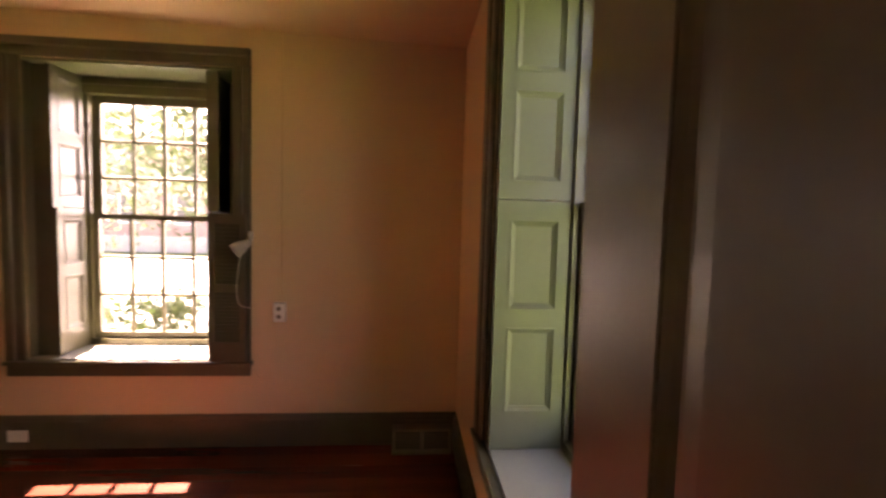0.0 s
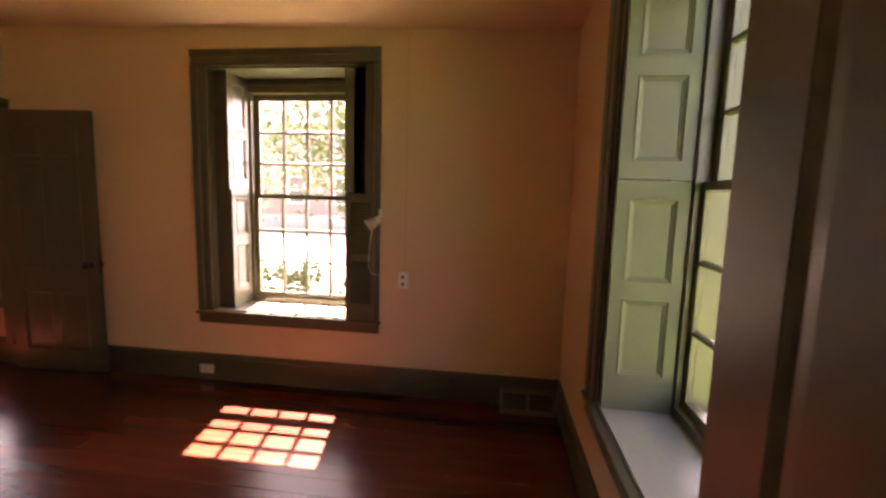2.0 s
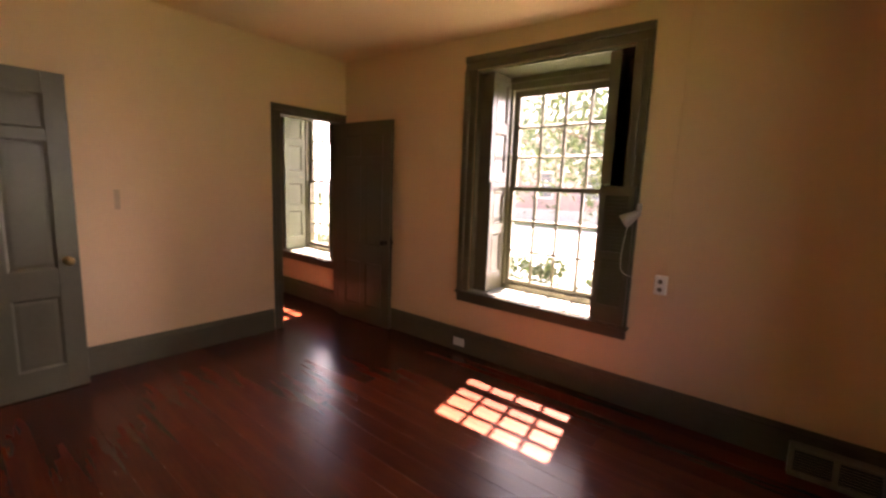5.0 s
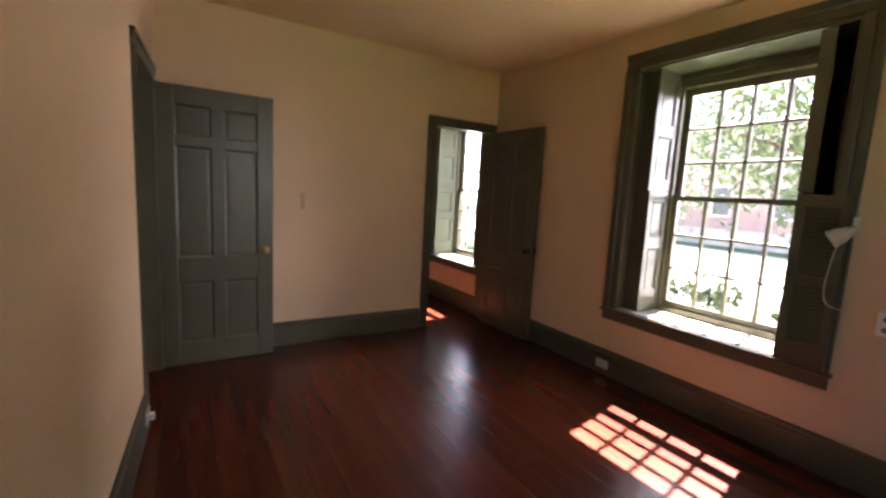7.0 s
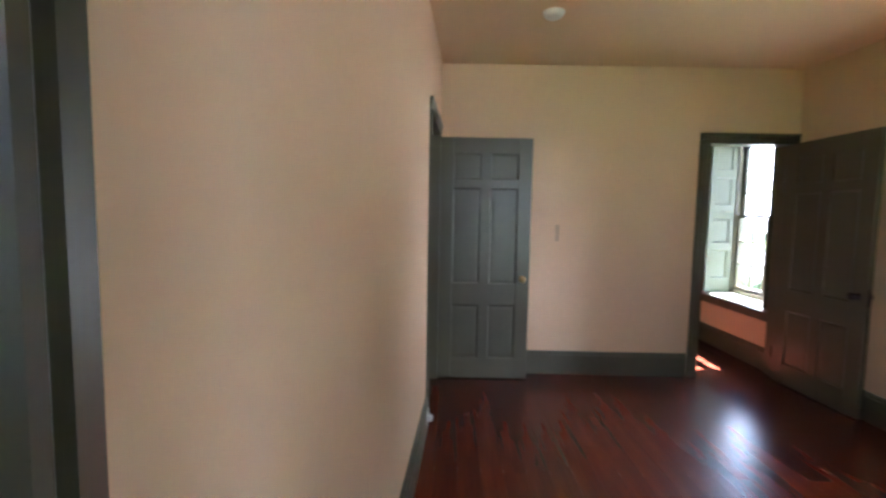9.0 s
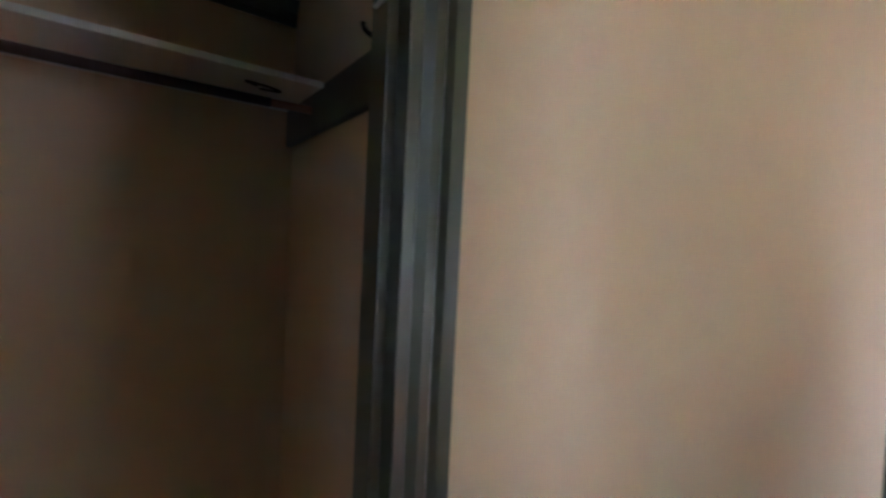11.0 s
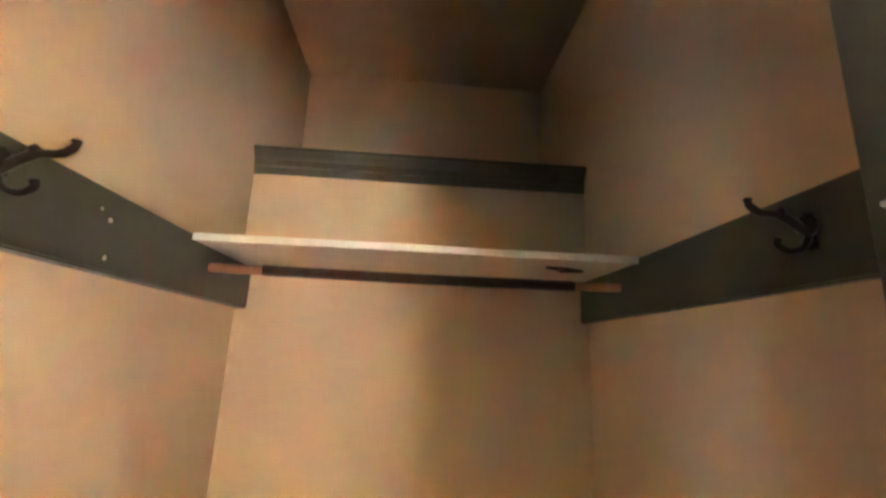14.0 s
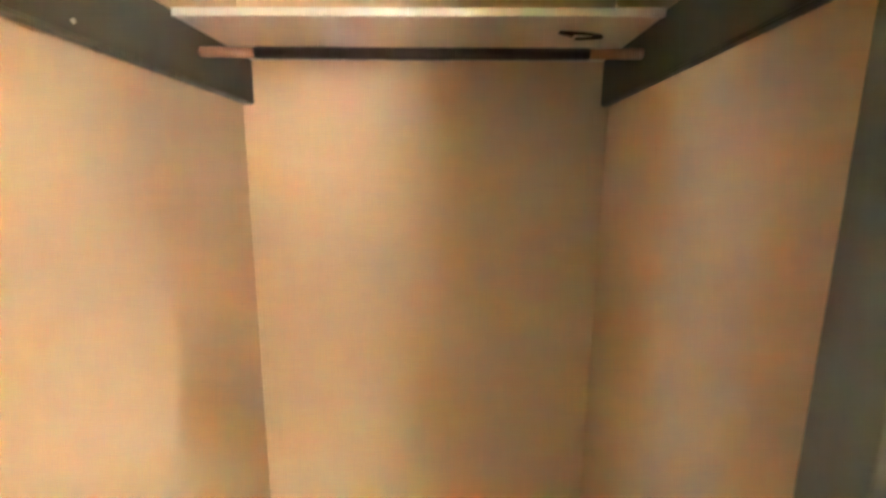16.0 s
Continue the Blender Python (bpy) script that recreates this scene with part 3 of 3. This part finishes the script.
# ---------------------------------------------------------------- closet
def rail_board(name, x0, x1, label):
    bm = bmesh.new()
    sl = 0.014
    y0, y1 = YC, -3.252
    zz = lambda y, z: z + sl * (y - YC)
    vs = [bm.verts.new(p) for p in ((x0, y0, 1.585), (x1, y0, 1.585), (x1, y1, zz(y1, 1.585)), (x0, y1, zz(y1, 1.585)), (x0, y0, 1.698), (x1, y0, 1.698), (x1, y1, zz(y1, 1.698)), (x0, y1, zz(y1, 1.698)))]
    for q in ((3, 2, 1, 0), (4, 5, 6, 7), (0, 1, 5, 4), (1, 2, 6, 5), (2, 3, 7, 6), (3, 0, 4, 7)):
        bm.faces.new([vs[i] for i in q])
    bmesh.ops.bevel(bm, geom=bm.edges[:], offset=0.003, segments=2, affect="EDGES")
    return tagged(new(name, mesh_of(name, bm, TRIM)), label, "rail")


rail_l = rail_board("hook_rail", -0.03, -0.002, "olive painted hook rail board with chipped paint on the closet wall")
rail_r = rail_board("hook_rail", XC + 0.001, -0.905, "olive painted hook rail board on the closet wall")
random.seed(4)
for y, z, r in ((-3.599, 1.664, 0.0045), (-3.580, 1.675, 0.0024), (-3.603, 1.612, 0.0036)):
    bm = bmesh.new()
    n = 7
    ring = [(y + r * random.uniform(0.6, 1.2) * math.cos(k * math.tau / n), z + r * random.uniform(0.6, 1.2) * math.sin(k * math.tau / n)) for k in range(n)]
    prism(bm, ring, "x", -0.0312, -0.0295)
    part("paint_chip", bm, CHIP, rail_l, "bare spot of chipped paint")

shelf = thing("closet_shelf", pose(0, 0, 0), "white-edged wooden shelf resting on the hook rails", "shelf")
part("board", bx(bmesh.new(), -0.9048, -0.0302, YC + 0.002, -3.8225, 1.6905, 1.7035, bev=0.003), SHELFW, shelf)
part("nosing", bx(bmesh.new(), -0.9048, -0.0302, -3.8220, -3.8160, 1.6900, 1.7045, bev=0.001), WHITE, shelf, "white painted front edge")
bm = bmesh.new()
tube(bm, smooth_path([(-0.77, -3.915, 1.6875), (-0.74, -3.895, 1.6875), (-0.80, -3.905, 1.6875), (-0.83, -3.925, 1.6875), (-0.78, -3.935, 1.6875)]), 0.003, 6)
part("bracket_wire", bm, IRON, shelf, "small dark wire under the shelf")
rod = thing("hanging_rod", pose(0, 0, 0), "dark hanging rod spanning the closet under the shelf", "rod")
part("bar", tube(bmesh.new(), [(-0.14, -3.902, 1.651), (-0.5, -3.902, 1.649), (-0.80, -3.902, 1.650)], 0.0115, 14), RODM, rod, soft=True)
part("end_sleeve", tube(bmesh.new(), [(-0.031, -3.902, 1.652), (-0.141, -3.902, 1.651)], 0.010, 14), COPPER, rod, "bare reddish rod end", True)
part("end_sleeve", tube(bmesh.new(), [(-0.904, -3.902, 1.651), (-0.799, -3.902, 1.650)], 0.010, 14), COPPER, rod, "bare reddish rod end", True)

ledge = bmesh.new()
prof = [(0, 1.885), (0.010, 1.885), (0.012, 1.905), (0.018, 1.909), (0.018, 1.925), (0.028, 1.931), (0.038, 1.945), (0.045, 1.948), (0.045, 1.958), (-0.01, 1.958), (-0.01, 1.945), (0, 1.945)]
prism(ledge, [(YC + 0.62 * u, z + 0.067) for u, z in prof], "x", XC + 0.001, -0.001)
struct("trim_ledge", ledge, TRIM, "olive painted moulded ledge trim across the closet back", "trim")


def coat_hook(m):
    h = thing("coat_hook", m, "black cast-iron double coat hook on the closet rail", "hook", "closet coat hooks")
    part("plate", bx(bmesh.new(), 0, 0.005, -0.010, 0.010, -0.036, 0.022, bev=0.0024), IRON, h)
    part("rosette", lathe(bmesh.new(), [(0.02, 0), (0.022, 0.006), (0.014, 0.012), (0.006, 0.016)], Matrix.Translation((0.004, 0, 0.005)) @ Matrix.Rotation(math.pi / 2, 4, "Y"), 10), IRON, h)
    up = smooth_path([(0.006, 0, -0.01), (0.03, 0, 0.008), (0.055, 0, 0.020), (0.085, 0, 0.022), (0.103, 0, 0.034), (0.104, 0, 0.045)], 4)
    part("upper_arm", tube(bmesh.new(), up, [0.008] * 8 + [0.0065] * 8 + [0.0055] * (len(up) - 18) + [0.0075, 0.006], 8), IRON, h, soft=True)
    lo = smooth_path([(0.006, 0, -0.012), (0.02, 0, -0.034), (0.045, 0, -0.040), (0.062, 0, -0.030), (0.060, 0, -0.020)], 4)
    part("lower_arm", tube(bmesh.new(), lo, [0.006] * (len(lo) - 2) + [0.0075, 0.006], 8), IRON, h, soft=True)
    part("knuckle", lathe(bmesh.new(), [(0.003, -0.010), (0.009, -0.004), (0.009, 0.004), (0.003, 0.010)], Matrix.Translation((0.05, 0, 0.024)), 8), IRON, h)
    return h


hk = coat_hook(pose(-0.030, -3.428, 1.672, 0, 0, 180) @ Matrix.Scale(0.7, 4))
copy_thing(hk, pose(-0.905, -3.440, 1.660, 0, 0, 0))

# ---------------------------------------------------------------- outdoors
gd = bmesh.new()
bx(gd, -120, 120, -120, 160, -1.2, -0.70)
struct("ground", gd, GRASS, "green lawn reaching the horizon", "ground")
struct("pavement", B((-60, 60, 4.6, 19.5, -0.75, -0.66), bev=0.01), PAVE, "sunlit pale concrete drive beyond the shrubs", "pavement")
# unseen pale strip, added to throw sunlight up through the windows
struct("bounce_strip", B((-14, 12, 0.45, 1.3, -0.75, -0.66), bev=0.01), PAVE, "unseen pale strip added along the house wall to bounce sunlight indoors", "pavement")


def glow(name, colour, strength):
    m = bpy.data.materials.new(name)
    m.use_nodes = True
    n, l = m.node_tree.nodes, m.node_tree.links
    em = n.new("ShaderNodeEmission")
    em.inputs["Color"].default_value, em.inputs["Strength"].default_value = (*colour, 1), strength
    l.new(em.outputs[0], n["Material Output"].inputs[0])
    return m


# glowing panels added as low sky, set to brighten the rooms through the windows
struct("backdrop_north", B((-110, 60, 56, 56.5, -1, 44)), glow("sky_glow_north", (0.97, 0.98, 1.0), 1.25), "glowing panel added as bright hazy low sky, to light the rooms", "backdrop")
struct("backdrop_east", B((60, 60.5, -60, 56, -1, 44)), glow("sky_glow_east", (0.97, 1.0, 0.98), 0.22), "glowing panel added as hazy low sky, to light the side window", "backdrop")


def crown(name, parent, centre, radii, n, size, seed, label=""):
    """Many small bent leaves in uneven clumps, joined in one mesh."""
    rng = np.random.default_rng(seed)
    clumps = rng.normal(size=(max(6, n // 130), 3))
    clumps = clumps / np.linalg.norm(clumps, axis=1)[:, None] * rng.uniform(0.35, 1.0, (len(clumps), 1))
    which = rng.integers(0, len(clumps), n)
    at = (clumps[which] + rng.normal(scale=0.17, size=(n, 3))) * np.array(radii) + np.array(centre)
    d = rng.normal(size=(n, 3))
    d /= np.linalg.norm(d, axis=1)[:, None]
    e = np.cross(d, rng.normal(size=(n, 3)))
    e /= np.linalg.norm(e, axis=1)[:, None]
    s = size * rng.uniform(0.6, 1.3, (n, 1))
    nrm = np.cross(d, e)
    V = np.stack([at - d * s, at + e * s * 0.45 + nrm * s * 0.2, at + d * s, at - e * s * 0.45 + nrm * s * 0.2], 1).reshape(-1, 3)
    F = [(4 * i, 4 * i + 1, 4 * i + 2, 4 * i + 3) for i in range(n)]
    me = bpy.data.meshes.new(name)
    me.from_pydata(V.tolist(), [], F)
    me.materials.append(LEAF)
    ob = new(name, me)
    ob.parent = parent
    return tagged(ob, label)


def tree(m, h, spread, seed, leaves, size, label):
    rng = random.Random(seed)
    t = thing("tree", m, label, "tree")
    bm = bmesh.new()
    tube(bm, smooth_path([(0, 0, -0.1), (0.05, 0.02, 0.25 * h), (-0.08, 0.0, 0.45 * h), (0.0, 0.05, 0.7 * h)], 5), [0.22 - 0.011 * i for i in range(16)], 10)
    for i in range(9):
        a, z = rng.uniform(0, math.tau), h * rng.uniform(0.3, 0.65)
        r = spread * rng.uniform(0.5, 0.85)
        tube(bm, smooth_path([(0, 0, z), (0.4 * r * math.cos(a), 0.4 * r * math.sin(a), z + 0.10 * h), (r * math.cos(a), r * math.sin(a), z + rng.uniform(0.05, 0.25) * h)], 4), [0.075 - 0.007 * k for k in range(9)], 7)
    part("trunk", bm, BARK, t)
    crown("crown", t, (0, 0, 0.62 * h), (spread, spread, 0.42 * h), leaves, size, seed)
    return t


tree(pose(-2.9, 7.9, -0.7), 6.8, 4.0, 3, 12000, 0.10, "broad green deciduous tree on the lawn")
tree(pose(-9.8, 9.5, -0.7), 7.5, 3.4, 5, 2600, 0.12, "leafy green deciduous tree by the drive")
tree(pose(-16.5, 15.5, -0.7), 9.0, 4.2, 6, 2600, 0.16, "tall green deciduous tree beyond the drive")
tree(pose(9.5, 4.5, -0.7), 7.0, 3.0, 8, 2600, 0.12, "green deciduous tree beside the house")
for i, (x, y, r, hh) in enumerate(((-2.3, 2.6, 0.7, 0.64), (-3.7, 2.9, 0.8, 0.72), (-5.2, 2.7, 0.75, 0.82), (-6.6, 3.1, 0.8, 0.6), (-8.2, 2.9, 0.9, 0.7))):
    s = thing("shrub", pose(x, y, -0.7), "low leafy green shrub outside the window", "shrub", "shrubs by the house")
    bm = bmesh.new()
    for k in range(5):
        a = k * 1.3 + i
        tube(bm, [(0.03 * math.cos(a), 0.03 * math.sin(a), -0.05), (0.2 * r * math.cos(a), 0.2 * r * math.sin(a), hh * 0.5), (0.5 * r * math.cos(a), 0.5 * r * math.sin(a), hh)], [0.018, 0.013, 0.006], 6)
    part("stem", bm, BARK, s)
    crown("crown", s, (0, 0, hh), (r, r, hh * 0.75), 1100, 0.06, 20 + i)

house = thing("brick_building", pose(-16, 22.5, -0.7), "two-storey red brick building with white windows across the drive", "building")
HB = [(-15 + 3.0 * i) for i in range(11)]
wl = bmesh.new()
at = -17
for xh in HB:
    bx(wl, at, xh - 0.55, 0, 0.3, 0.9, 6.4)
    for a, b in ((0.9, 1.6), (3.3, 4.1), (5.6, 6.4)):
        bx(wl, xh - 0.55, xh + 0.55, 0, 0.3, a, b)
    at = xh + 0.55
bx(wl, at, 17, 0, 0.3, 0.9, 6.4)
bx(wl, -17, 17, 6.0, 6.3, 0, 6.4)
bx(wl, -17, -16.7, 0.3, 6.0, 0, 6.4)
bx(wl, 16.7, 17, 0.3, 6.0, 0, 6.4)
part("wall", wl, BRICK, house)
part("plinth", B((-17.1, 17.1, -0.12, 0.3, 0, 0.9)), STONE, house, "pale stone plinth")
part("roof", prism(bmesh.new(), [(-0.5, 6.4), (3.15, 8.6), (6.8, 6.4)], "x", -17.4, 17.4), ROOFM, house)
for xh in HB:
    for z0, z1 in ((1.6, 3.3), (4.1, 5.6)):
        w = part("window", B((xh - 0.55, xh - 0.47, 0.06, 0.16, z0, z1), (xh + 0.47, xh + 0.55, 0.06, 0.16, z0, z1), (xh - 0.47, xh + 0.47, 0.06, 0.16, z0, z0 + 0.08), (xh - 0.47, xh + 0.47, 0.06, 0.16, z1 - 0.08, z1), (xh - 0.47, xh + 0.47, 0.08, 0.14, (z0 + z1) / 2 - 0.03, (z0 + z1) / 2 + 0.03)), WHITE, house)
        part("pane", B((xh - 0.47, xh + 0.47, 0.11, 0.12, z0 + 0.08, z1 - 0.08)), ROOFM, w)

# the outside shutter of the side window, standing open
ext = thing("outside_shutter", pose(0.47, W2C + 0.50, 0, 0, 0, 12), "cream painted outside shutter standing open by the window", "shutter")
part("frame", B((0, 0.05, -0.018, 0.018, 0.60, 2.36), (0.43, 0.48, -0.018, 0.018, 0.60, 2.36), (0.05, 0.43, -0.018, 0.018, 0.60, 0.70), (0.05, 0.43, -0.018, 0.018, 2.28, 2.36), (0.05, 0.43, -0.018, 0.018, 1.46, 1.54), (0.05, 0.43, -0.004, 0.004, 0.7, 1.46)), CREAM, ext)
me = mesh_of("slat", prism(bmesh.new(), [(-0.016, -0.018), (-0.012, -0.020), (0.016, 0.018), (0.012, 0.020)], "x", 0.049, 0.431), CREAM)
for i in range(22):
    s = new("slat", me)
    s.parent = ext
    s.location = (0, 0, 1.55 + 0.033 * (i + 0.5))

# ---------------------------------------------------------------- floor boards, last
floor = struct("floor", B((XA, 0.0, -5.0, 0.0, -0.2, -0.014)), GROOVE, "polished red-brown wooden plank floor", "floor")
rng = random.Random(11)
plank_meshes = {}


def plank(x0, x1, y0, y1):
    L, W = round(x1 - x0, 3), round(y1 - y0, 4)
    if (L, W) not in plank_meshes:
        g = 0.0003
        q = [(g, -0.013), (W - g, -0.013), (W - g, -0.0007), (W - g - 0.0008, 0.0), (g + 0.0008, 0.0), (g, -0.0007)]
        plank_meshes[(L, W)] = mesh_of("plank", prism(bmesh.new(), q, "x", g, L - g), WOOD)
    p = new("plank", plank_meshes[(L, W)])
    p.parent = floor
    p.location = (x0, y0, 0)


rows = 26
pw = -YF / rows
for r in range(rows):
    y0 = YF + r * pw
    cuts = [XW, 0.0] if rng.random() < 0.25 else [XW, XW + round(rng.choice((1.2, 1.8, 2.4, 3.0)) + rng.choice((0, 0.15, 0.3)), 2), 0.0]
    for a, b in zip(cuts, cuts[1:]):
        plank(a, b, y0, y0 + pw)
for r in range(12):
    plank(XC, 0.0, YF - (r + 1) * pw, YF - r * pw)
for r in range(28):
    plank(XA, XW, -(r + 1) * pw, -r * pw)
for r in range(16):
    plank(XW, -2.2, YF - (r + 1) * pw, YF - r * pw)
